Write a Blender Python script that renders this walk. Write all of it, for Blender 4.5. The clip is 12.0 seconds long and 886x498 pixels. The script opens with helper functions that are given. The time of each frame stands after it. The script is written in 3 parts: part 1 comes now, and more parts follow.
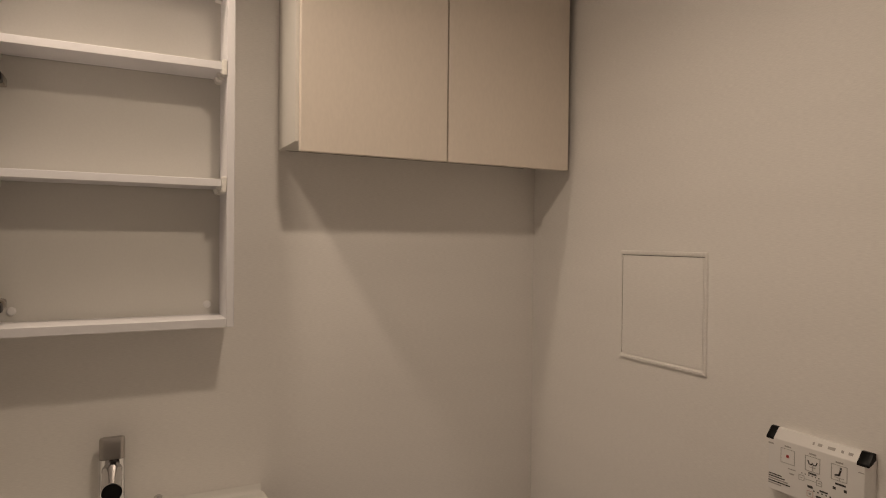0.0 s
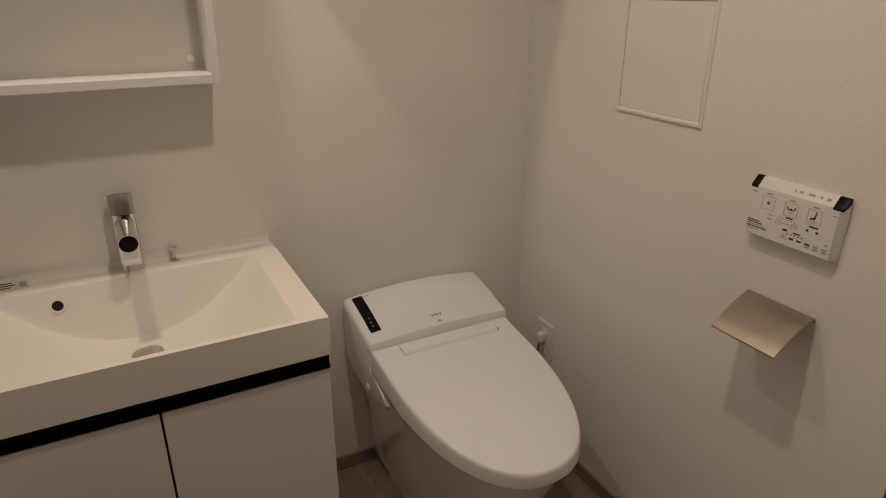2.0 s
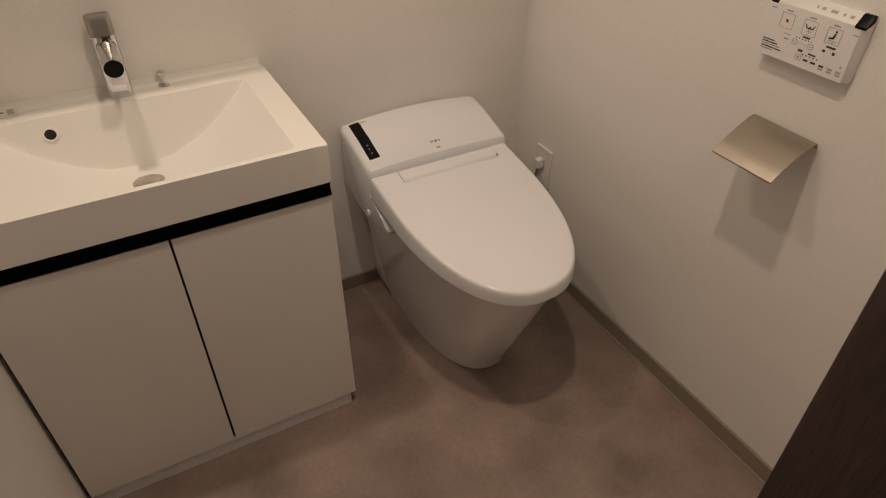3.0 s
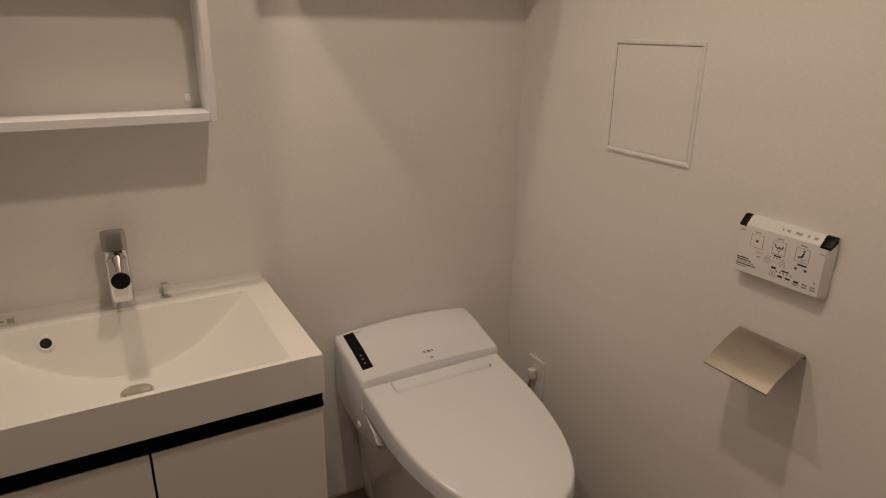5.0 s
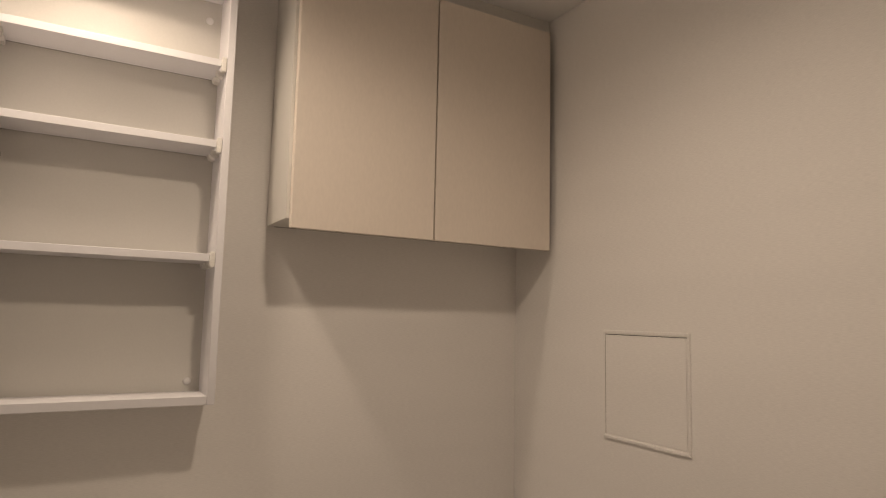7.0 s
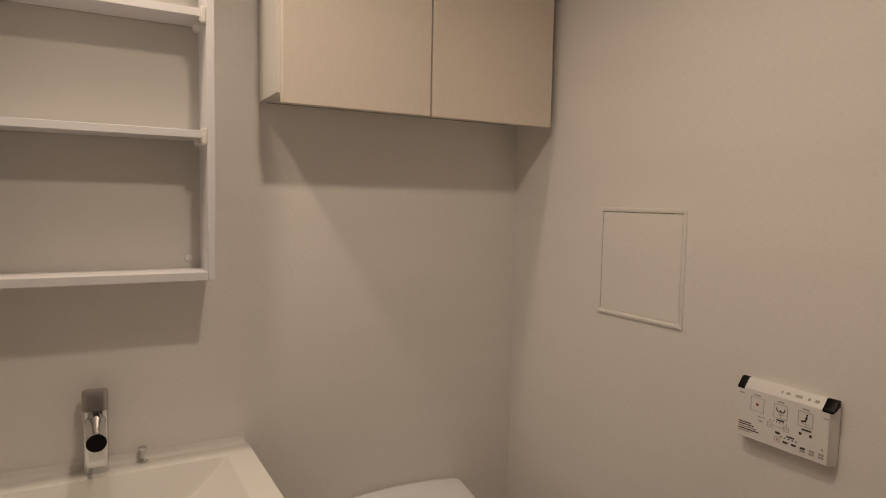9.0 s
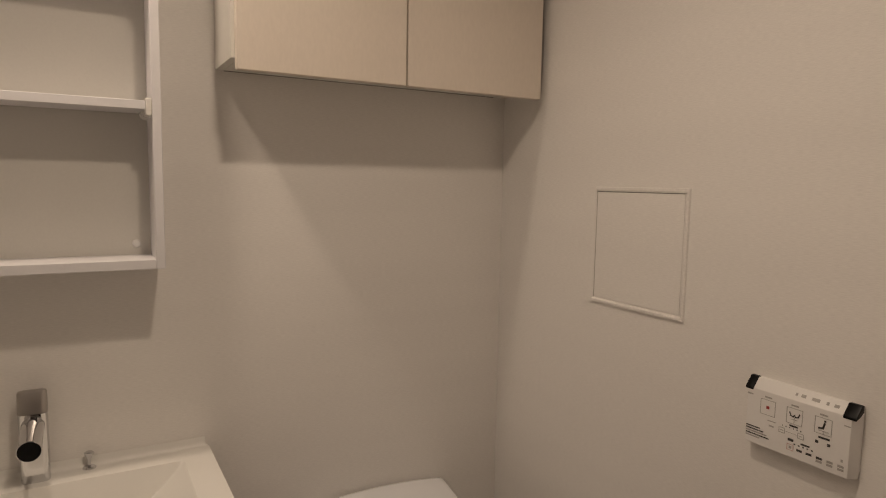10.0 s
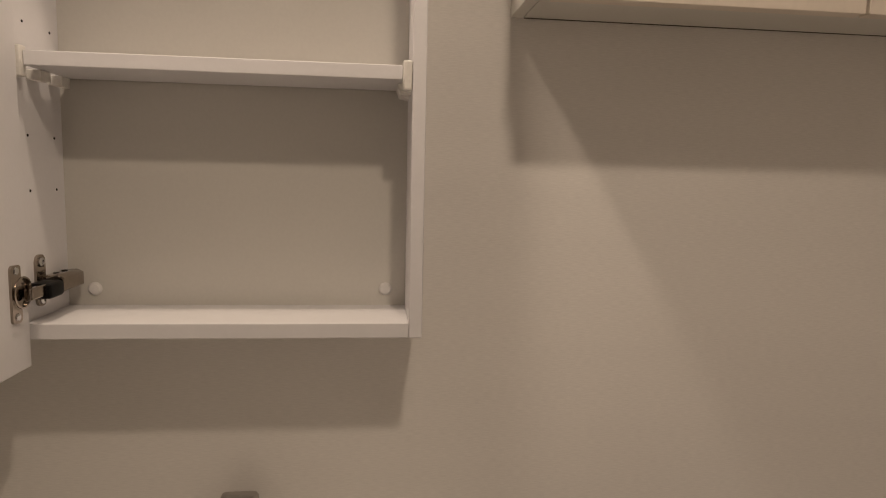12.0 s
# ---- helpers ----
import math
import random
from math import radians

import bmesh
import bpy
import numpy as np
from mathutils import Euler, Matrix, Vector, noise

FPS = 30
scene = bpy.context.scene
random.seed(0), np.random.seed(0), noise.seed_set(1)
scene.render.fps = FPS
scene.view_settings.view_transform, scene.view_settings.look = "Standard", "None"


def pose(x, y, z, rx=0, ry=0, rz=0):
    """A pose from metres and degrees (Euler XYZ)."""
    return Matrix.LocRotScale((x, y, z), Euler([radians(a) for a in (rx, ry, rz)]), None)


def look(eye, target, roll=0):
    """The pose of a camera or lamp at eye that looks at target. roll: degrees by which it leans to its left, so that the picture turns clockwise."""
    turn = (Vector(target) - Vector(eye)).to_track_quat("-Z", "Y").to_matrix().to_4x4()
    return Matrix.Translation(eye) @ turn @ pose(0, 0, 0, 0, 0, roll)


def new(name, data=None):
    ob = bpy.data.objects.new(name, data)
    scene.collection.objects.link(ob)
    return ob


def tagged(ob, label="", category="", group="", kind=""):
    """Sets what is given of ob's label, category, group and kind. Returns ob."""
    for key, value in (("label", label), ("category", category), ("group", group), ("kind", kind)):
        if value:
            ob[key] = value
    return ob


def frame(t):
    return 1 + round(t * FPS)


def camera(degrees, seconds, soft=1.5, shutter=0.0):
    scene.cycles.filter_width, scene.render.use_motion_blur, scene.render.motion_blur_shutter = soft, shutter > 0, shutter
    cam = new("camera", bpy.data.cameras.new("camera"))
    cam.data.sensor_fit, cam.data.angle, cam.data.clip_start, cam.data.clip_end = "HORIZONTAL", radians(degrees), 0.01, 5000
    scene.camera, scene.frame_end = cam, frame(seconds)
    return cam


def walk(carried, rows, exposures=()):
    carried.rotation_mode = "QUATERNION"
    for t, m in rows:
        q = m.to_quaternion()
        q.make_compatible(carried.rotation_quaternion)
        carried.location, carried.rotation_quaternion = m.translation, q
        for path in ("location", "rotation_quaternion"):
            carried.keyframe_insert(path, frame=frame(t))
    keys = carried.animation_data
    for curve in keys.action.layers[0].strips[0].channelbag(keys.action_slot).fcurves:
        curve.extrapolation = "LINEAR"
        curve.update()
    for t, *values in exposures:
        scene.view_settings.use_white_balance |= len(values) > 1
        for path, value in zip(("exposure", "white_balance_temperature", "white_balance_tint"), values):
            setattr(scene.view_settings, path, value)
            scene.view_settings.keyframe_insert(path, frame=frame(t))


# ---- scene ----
cam = camera(70.0, 12.0, soft=1.1)
PATH = [
    (0, (-1.078, -1.519, 1.397), (-0.164, 0.259, 1.37), 0.60),
    (0.5, (-1.08, -1.518, 1.395), (-0.161, 0.258, 1.369), 0.60),
    (1, (-1.086, -1.515, 1.393), (-0.157, 0.25, 1.238), 0.60),
    (1.5, (-1.087, -1.514, 1.391), (-0.172, 0.204, 0.93), 0.40),
    (2, (-1.083, -1.513, 1.388), (-0.214, 0.12, 0.628), 0.10),
    (2.5, (-1.084, -1.511, 1.386), (-0.276, -0.003, 0.351), -0.00),
    (2.7, (-1.088, -1.507, 1.388), (-0.301, -0.054, 0.26), -0.00),
    (3.1, (-1.0903, -1.5055, 1.3905), (-0.3475, -0.1405, 0.1365), 0.07),
    (3.5, (-1.0925, -1.505, 1.389), (-0.359, -0.166, 0.104), 0.15),
    (3.9, (-1.0948, -1.5045, 1.3875), (-0.3295, -0.1195, 0.1705), 0.33),
    (4.3, (-1.098, -1.503, 1.39), (-0.268, -0.018, 0.339), 0.40),
    (4.5, (-1.1, -1.503, 1.395), (-0.236, 0.036, 0.454), 0.60),
    (5, (-1.103, -1.509, 1.395), (-0.174, 0.136, 0.738), 0.70),
    (5.5, (-1.101, -1.514, 1.4), (-0.136, 0.196, 1.019), 0.80),
    (6, (-1.103, -1.516, 1.404), (-0.12, 0.223, 1.31), 1.00),
    (6.5, (-1.107, -1.522, 1.409), (-0.126, 0.214, 1.564), 1.20),
    (6.7, (-1.124, -1.515, 1.405), (-0.126, 0.208, 1.596), 1.30),
    (7.2, (-1.1129, -1.5167, 1.3994), (-0.1306, 0.2149, 1.6161), 1.31),
    (7.8, (-1.1001, -1.5182, 1.3926), (-0.1254, 0.2221, 1.5749), 1.19),
    (8.3, (-1.089, -1.519, 1.388), (-0.116, 0.227, 1.436), 1.20),
    (8.5, (-1.1, -1.515, 1.383), (-0.115, 0.224, 1.325), 1.20),
    (9, (-1.095, -1.517, 1.383), (-0.115, 0.22, 1.235), 1.10),
    (9.5, (-1.049, -1.504, 1.389), (-0.061, 0.224, 1.195), 1.10),
    (10, (-0.992, -1.418, 1.379), (-0.005, 0.31, 1.173), 1.00),
    (10.5, (-0.963, -1.251, 1.394), (0.009, 0.484, 1.179), 1.10),
    (11, (-0.944, -1.091, 1.392), (-0.074, 0.699, 1.195), 1.10),
    (11.5, (-0.933, -0.957, 1.402), (-0.416, 0.963, 1.181), 1.10),
    (12, (-0.913, -0.845, 1.398), (-0.7, 1.131, 1.171), 1.30),
]
EXPOSURES = [(0.0, -0.14), (1.5, -0.11), (2.0, -0.05), (2.5, -0.02), (2.7, 0.22), (3.5, 0.38), (4.3, 0.38), (4.5, 0.23), (5.0, -0.01), (5.5, -0.04), (6.0, -0.05), (6.5, -0.02), (9.0, -0.06), (12.0, -0.10)]
walk(cam, [(t, look(eye, target, roll)) for t, eye, target, roll in PATH], EXPOSURES)

# ---- light: two ceiling downlights, one over the basin, one mid-room ----
world = bpy.data.worlds.new("world")
scene.world = world
world.use_nodes = True
world.node_tree.nodes["Background"].inputs["Color"].default_value = (0.02, 0.018, 0.016, 1)
CEILING = 2.25
WARM = (1.0, 0.797, 0.610)


def downlight_lamp(name, x, y, watts, beam, blend):
    data = bpy.data.lights.new(name, "SPOT")
    data.energy, data.color = watts, WARM
    data.spot_size, data.spot_blend, data.shadow_soft_size = radians(beam), blend, 0.040
    lamp = new(name, data)
    lamp.location = (x, y, CEILING - 0.012)
    return lamp


LAMP_MID, LAMP_BASIN = (-0.73, -0.86), (-1.12, -0.30)
downlight_lamp("lamp_mid", *LAMP_MID, 25.5, 166, 0.87)
downlight_lamp("lamp_basin", *LAMP_BASIN, 19.5, 150, 0.92)


# ---- materials ----
def material(name, color, rough, metal=0.0, grain=220.0, grain_amount=0.05, cloud=3.0, cloud_amount=0.06,
             bump=0.0, bump_scale=400.0, stretch=(1, 1, 1), coat=0.0, rough_var=0.06, gloss=0.5):
    m = bpy.data.materials.new(name)
    m.use_nodes = True
    nt = m.node_tree
    b = nt.nodes["Principled BSDF"]
    b.inputs["Metallic"].default_value = metal
    b.inputs["Coat Weight"].default_value = coat
    b.inputs["Specular IOR Level"].default_value = gloss
    b.inputs["Coat Roughness"].default_value = 0.08
    geo = nt.nodes.new("ShaderNodeNewGeometry")
    mapping = nt.nodes.new("ShaderNodeMapping")
    mapping.inputs["Scale"].default_value = stretch
    nt.links.new(geo.outputs["Position"], mapping.inputs["Vector"])

    def noise_node(scale, detail):
        n = nt.nodes.new("ShaderNodeTexNoise")
        n.inputs["Scale"].default_value, n.inputs["Detail"].default_value = scale, detail
        nt.links.new(mapping.outputs["Vector"], n.inputs["Vector"])
        return n

    big, fine = noise_node(cloud, 4), noise_node(grain, 3)
    total = None
    for n, amount in ((big, cloud_amount), (fine, grain_amount)):
        mr = nt.nodes.new("ShaderNodeMapRange")
        mr.inputs["From Min"].default_value, mr.inputs["From Max"].default_value = 0.3, 0.7
        mr.inputs["To Min"].default_value, mr.inputs["To Max"].default_value = 1 - amount, 1 + amount
        nt.links.new(n.outputs["Fac"], mr.inputs["Value"])
        if total is None:
            total = mr
        else:
            mul = nt.nodes.new("ShaderNodeMath")
            mul.operation = "MULTIPLY"
            nt.links.new(total.outputs[0], mul.inputs[0])
            nt.links.new(mr.outputs[0], mul.inputs[1])
            total = mul
    scale = nt.nodes.new("ShaderNodeVectorMath")
    scale.operation = "SCALE"
    scale.inputs[0].default_value = color
    nt.links.new(total.outputs[0], scale.inputs["Scale"])
    nt.links.new(scale.outputs[0], b.inputs["Base Color"])
    rr = nt.nodes.new("ShaderNodeMapRange")
    rr.inputs["To Min"].default_value, rr.inputs["To Max"].default_value = max(0, rough - rough_var), min(1, rough + rough_var)
    nt.links.new(big.outputs["Fac"], rr.inputs["Value"])
    nt.links.new(rr.outputs[0], b.inputs["Roughness"])
    if bump:
        bn = nt.nodes.new("ShaderNodeBump")
        bn.inputs["Strength"].default_value, bn.inputs["Distance"].default_value = bump, 0.0012
        tex = noise_node(bump_scale, 3)
        nt.links.new(tex.outputs["Fac"], bn.inputs["Height"])
        nt.links.new(bn.outputs["Normal"], b.inputs["Normal"])
    return m


WALLPAPER = material("wallpaper", (0.83, 0.805, 0.775), 0.75, grain=300, grain_amount=0.045, cloud_amount=0.02,
                     bump=0.2, bump_scale=420, stretch=(0.28, 0.28, 3.0))
CEILING_PAPER = material("ceiling_paper", (0.84, 0.825, 0.80), 0.8, bump=0.3, cloud_amount=0.02, grain_amount=0.03)
VINYL = material("floor_vinyl", (0.275, 0.207, 0.180), 0.42, grain=90, grain_amount=0.08, cloud=4.5, cloud_amount=0.3, bump=0.06, bump_scale=150)
SKIRTING = material("skirting_vinyl", (0.27, 0.225, 0.19), 0.45, grain_amount=0.05)
# caulk at the skirting; also the painted shade line at the hatch's left
CAULK_AND_SHADE = material("caulk", (0.32, 0.275, 0.24), 0.5, grain_amount=0.1)
DARK_WOOD = material("dark_wood", (0.072, 0.047, 0.042), 0.42, grain=60, grain_amount=0.3, cloud=6, cloud_amount=0.2, stretch=(6, 6, 0.35), bump=0.1, bump_scale=70)
WHITE_MELAMINE = material("white_melamine", (0.765, 0.755, 0.775), 0.38, cloud_amount=0.015, grain_amount=0.01)
WHITE_PANEL = material("white_panel", (0.70, 0.68, 0.635), 0.45, cloud_amount=0.02, grain_amount=0.015)
BEIGE_DOOR = material("beige_door", (0.765, 0.69, 0.605), 0.5, grain=180, grain_amount=0.02, cloud_amount=0.02, stretch=(1, 1, 0.4), bump=0.03, bump_scale=300)
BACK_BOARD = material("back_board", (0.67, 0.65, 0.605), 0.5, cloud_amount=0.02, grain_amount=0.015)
HATCH_TRIM = material("hatch_trim", (0.82, 0.795, 0.765), 0.5, cloud_amount=0.02)
CREAM_EDGE = material("cream_edge", (0.80, 0.73, 0.64), 0.45, cloud_amount=0.02)
VANITY_DOOR = material("vanity_door", (0.86, 0.832, 0.805), 0.22, cloud_amount=0.02, grain_amount=0.01)
BASIN = material("basin_resin", (0.86, 0.845, 0.81), 0.36, cloud_amount=0.012, grain_amount=0.006, coat=0.0, rough_var=0.03)
PORCELAIN = material("porcelain", (0.82, 0.815, 0.83), 0.1, cloud_amount=0.01, grain_amount=0.004, coat=0.5, rough_var=0.02)
SEAT_PLASTIC = material("seat_plastic", (0.835, 0.845, 0.875), 0.13, cloud_amount=0.01, grain_amount=0.004, coat=0.3, rough_var=0.03)
WHITE_PLASTIC = material("white_plastic", (0.80, 0.785, 0.77), 0.34, cloud_amount=0.015, grain_amount=0.01)
CLIP_PLASTIC = material("clip_plastic", (0.78, 0.76, 0.72), 0.4, cloud_amount=0.02)
BLACK_PLASTIC = material("black_plastic", (0.004, 0.004, 0.0045), 0.35, cloud_amount=0.1, gloss=0.14)
BLACK_CHANNEL = material("black_channel", (0.002, 0.002, 0.0022), 0.8, cloud_amount=0.1, gloss=0.08)
# near-black, mostly standing in for the shade inside gaps, seams and holes
GAP_DARK = material("gap_dark", (0.012, 0.010, 0.009), 0.8)
# dark brown for shade lines drawn as thin strips at shelf and cabinet backs
SHADE_LINE = material("shade_line", (0.10, 0.08, 0.065), 0.8)
INK = material("ink", (0.05, 0.045, 0.045), 0.6)
INK_GREY = material("ink_grey", (0.42, 0.40, 0.38), 0.6)
INK_RED = material("ink_red", (0.36, 0.03, 0.03), 0.5)
INK_PINK = material("ink_pink", (0.60, 0.40, 0.37), 0.5)
CHROME = material("chrome", (0.66, 0.66, 0.67), 0.07, 1.0, cloud_amount=0.01, grain_amount=0.01, rough_var=0.02)
# chrome made browner and duller, with a dark reflection put into its colour
DIMMED_CHROME = material("dimmed_chrome", (0.50, 0.475, 0.455), 0.36, 1.0, cloud_amount=0.01, grain_amount=0.01, rough_var=0.02)
HINGE_STEEL = material("hinge_steel", (0.36, 0.31, 0.265), 0.13, 1.0, cloud_amount=0.08, cloud=40)
NICKEL = material("brushed_nickel", (0.45, 0.405, 0.345), 0.36, 1.0, grain=500, grain_amount=0.06, stretch=(1, 0.08, 1), bump=0.05, bump_scale=600)
DRAIN_STEEL = material("drain_steel", (0.62, 0.58, 0.53), 0.3, 1.0, cloud_amount=0.05)
LABEL_FILM = material("label_film", (0.76, 0.735, 0.69), 0.3, cloud_amount=0.05)
# cord colour darkened to include the shade beside the toilet
CABLE = material("cable", (0.20, 0.155, 0.125), 0.45)
MIRROR = material("mirror_glass", (0.9, 0.9, 0.9), 0.02, 1.0, cloud_amount=0.0, grain_amount=0.0, rough_var=0.01)
LENS = bpy.data.materials.new("lamp_lens")
LENS.use_nodes = True
LENS.node_tree.nodes["Principled BSDF"].inputs["Emission Color"].default_value = (*WARM, 1)
LENS.node_tree.nodes["Principled BSDF"].inputs["Emission Strength"].default_value = 6.0

# ---- building helpers ----
PLACE = {}


def finish(name, bm, mat, smooth=20):
    bmesh.ops.recalc_face_normals(bm, faces=bm.faces)
    me = bpy.data.meshes.new(name)
    bm.to_mesh(me)
    bm.free()
    lo = Vector([min(v.co[i] for v in me.vertices) for i in range(3)])
    hi = Vector([max(v.co[i] for v in me.vertices) for i in range(3)])
    c = (lo + hi) / 2
    me.transform(Matrix.Translation(-c))
    me.materials.append(mat)
    me.shade_smooth()
    me.set_sharp_from_angle(angle=radians(smooth))
    ob = new(name, me)
    ob.location = c
    PLACE[ob.name] = c
    return ob


def thing(name, base, label, category, group=""):
    ob = new(name)
    ob.location = base
    ob.empty_display_size = 0.05
    PLACE[ob.name] = Vector(base)
    return tagged(ob, label, category, group)


def part(name, bm, mat, parent, label="", smooth=20):
    ob = finish(name, bm, mat, smooth)
    ob.parent = parent
    ob.matrix_parent_inverse = Matrix.Translation(-PLACE[parent.name])
    return tagged(ob, label)


def structure(name, bm, mat, label, category, smooth=20):
    return tagged(finish(name, bm, mat, smooth), label, category, kind="structure")


def box(x0, x1, y0, y1, z0, z1, bevel=0.0, segments=2, bm=None):
    bm = bm or bmesh.new()
    made = bmesh.ops.create_cube(bm, size=1)
    for v in made["verts"]:
        v.co = Vector(((x0 + x1) / 2 + v.co.x * (x1 - x0), (y0 + y1) / 2 + v.co.y * (y1 - y0), (z0 + z1) / 2 + v.co.z * (z1 - z0)))
    if bevel:
        edges = list({e for v in made["verts"] for e in v.link_edges})
        bmesh.ops.bevel(bm, geom=edges, offset=bevel, segments=segments, affect="EDGES", profile=0.5)
    return bm


def loft(rings, cap0=True, cap1=True, bm=None):
    bm = bm or bmesh.new()
    rows = [[bm.verts.new(p) for p in ring] for ring in rings]
    n = len(rows[0])
    for a, b in zip(rows, rows[1:]):
        for i in range(n):
            bm.faces.new((a[i], a[(i + 1) % n], b[(i + 1) % n], b[i]))
    if cap0:
        bm.faces.new(rows[0][::-1])
    if cap1:
        bm.faces.new(rows[-1])
    return bm


def lathe(profile, base, axis="z", n=28):
    """A turned piece: (radius, height) pairs along an axis from base; axis -y points at the room."""
    rings = []
    for r, h in profile:
        ring = []
        for i in range(n):
            a = 2 * math.pi * i / n
            u, v = r * math.cos(a), r * math.sin(a)
            d = {"z": (u, v, h), "-y": (u, -h, v), "-x": (-h, u, v), "x": (h, u, v)}[axis]
            ring.append(Vector(base) + Vector(d))
        rings.append(ring)
    return loft(rings)


def tube(points, radius, n=8):
    rings = []
    pts = [Vector(p) for p in points]
    for i, p in enumerate(pts):
        d = (pts[min(i + 1, len(pts) - 1)] - pts[max(i - 1, 0)]).normalized()
        side = d.orthogonal().normalized()
        up = d.cross(side)
        rings.append([p + radius * (math.cos(2 * math.pi * k / n) * side + math.sin(2 * math.pi * k / n) * up) for k in range(n)])
    return loft(rings)


def curve_points(points, steps=8):
    """Catmull-Rom through a few points."""
    p = [Vector(q) for q in points]
    p = [2 * p[0] - p[1], *p, 2 * p[-1] - p[-2]]
    out = []
    for i in range(1, len(p) - 2):
        for k in range(steps):
            t = k / steps
            out.append(0.5 * (2 * p[i] + (p[i + 1] - p[i - 1]) * t + (2 * p[i - 1] - 5 * p[i] + 4 * p[i + 1] - p[i + 2]) * t * t
                              + (3 * p[i] - p[i - 1] - 3 * p[i + 1] + p[i + 2]) * t ** 3))
    return [*out, p[-2]]


def prism_x(profile, x0, x1, bevel=0.0, bm=None):
    """A (y, z) outline drawn out along x."""
    bm = loft([[(x0, y, z) for y, z in profile], [(x1, y, z) for y, z in profile]], bm=bm)
    if bevel:
        bmesh.ops.bevel(bm, geom=list(bm.edges), offset=bevel, segments=2, affect="EDGES", profile=0.5)
    return bm


def prism_y(profile, y0, y1, bevel=0.0):
    """An (x, z) outline drawn out along y."""
    bm = loft([[(x, y0, z) for x, z in profile], [(x, y1, z) for x, z in profile]])
    if bevel:
        bmesh.ops.bevel(bm, geom=list(bm.edges), offset=bevel, segments=2, affect="EDGES", profile=0.5)
    return bm


# ---- structure: a washroom 1.46 m wide, back wall at y 0, right wall at x 0, doorway to a dim hall ----
LEFT, FRONT, HALL = -1.428, -1.33, -2.9
FLOOR = 0.016
OPEN0, OPEN1, OPEN_TOP = -1.352, -0.552, 2.05
structure("floor", box(-2.3, 0.6, HALL - 0.1, 0.1, -0.08, FLOOR), VINYL, "brown-grey vinyl sheet floor with a cloudy stone pattern", "floor")
structure("ceiling", box(-2.3, 0.6, HALL - 0.1, 0.1, CEILING, CEILING + 0.08), CEILING_PAPER, "plain white papered ceiling", "ceiling")
structure("wall_back", box(LEFT - 0.1, 0.1, 0.0, 0.1, 0.0, CEILING), WALLPAPER, "off-white textured wallpaper on the wall behind basin and toilet", "wall")
structure("wall_left", box(LEFT - 0.1, LEFT, FRONT, 0.0, 0.0, CEILING), WALLPAPER, "off-white textured wallpaper beside the vanity", "wall")
structure("wall_right", box(0.0, 0.1, FRONT, 0.0, 0.0, CEILING), WALLPAPER, "off-white textured wallpaper with a hatch, remote and paper holder", "wall")
bm = box(-2.3, OPEN0 - 0.026, FRONT - 0.12, FRONT, 0.0, CEILING)
box(OPEN1 + 0.026, 0.6, FRONT - 0.12, FRONT, 0.0, CEILING, bm=bm)
box(OPEN0 - 0.026, OPEN1 + 0.026, FRONT - 0.12, FRONT, OPEN_TOP + 0.026, CEILING, bm=bm)
structure("wall_front", bm, WALLPAPER, "off-white wall with the doorway", "wall")
bm = box(-2.3, 0.6, HALL - 0.1, HALL, 0.0, CEILING)
structure("wall_hall", bm, WALLPAPER, "plain off-white wall of the dim hall", "wall")
structure("wall_hall_left", box(-2.4, -2.3, HALL, FRONT, 0.0, CEILING), WALLPAPER, "plain off-white end wall of the hall", "wall")
structure("wall_hall_right", box(0.6, 0.7, HALL, FRONT, 0.0, CEILING), WALLPAPER, "plain off-white end wall of the hall", "wall")

door = tagged(thing("door_1", ((OPEN0 + OPEN1) / 2, FRONT - 0.06, FLOOR), "dark brown wooden door frame round the open doorway", "door frame"), kind="structure")
C0, C1 = FRONT - 0.132, FRONT + 0.012
part("jamb", box(OPEN1, OPEN1 + 0.026, C0, C1, FLOOR, OPEN_TOP + 0.026, 0.002), DARK_WOOD, door)
part("jamb", box(OPEN0 - 0.026, OPEN0, C0, C1, FLOOR, OPEN_TOP + 0.026, 0.002), DARK_WOOD, door)
part("head", box(OPEN0, OPEN1, C0, C1, OPEN_TOP, OPEN_TOP + 0.026, 0.002), DARK_WOOD, door)

SK, ST = 0.067, 0.009
structure("baseboard_back", box(-0.772, -ST, -ST, 0.0, FLOOR, SK, 0.0015), SKIRTING, "low taupe vinyl skirting along the back wall", "baseboard")
structure("baseboard_right", box(-ST, 0.0, FRONT, 0.0, FLOOR, SK, 0.0015), SKIRTING, "low taupe vinyl skirting along the right wall", "baseboard")
structure("baseboard_left", box(LEFT, LEFT + ST, FRONT, -0.44, FLOOR, SK, 0.0015), SKIRTING, "low taupe vinyl skirting beside the vanity", "baseboard")
structure("trim_back", box(-0.772, -ST - 0.005, -ST - 0.005, -ST, FLOOR, FLOOR + 0.004, 0.001), CAULK_AND_SHADE, "pale caulk line at the foot of the skirting", "trim")
structure("trim_right", box(-ST - 0.005, -ST, FRONT, -ST, FLOOR, FLOOR + 0.004, 0.001), CAULK_AND_SHADE, "pale caulk line at the foot of the skirting", "trim")


def downlight(x, y):
    d = thing("downlight", (x, y, CEILING), "round white recessed ceiling downlight, lit", "downlight", "ceiling downlights")
    part("trim_ring", lathe([(0.040, 0), (0.052, -0.001), (0.054, -0.004), (0.045, -0.006), (0.040, -0.003)], (x, y, CEILING)), WHITE_PLASTIC, d)
    part("lens", lathe([(0.039, 0.0), (0.039, -0.003), (0.030, -0.005)], (x, y, CEILING)), LENS, d, "glowing warm lens")


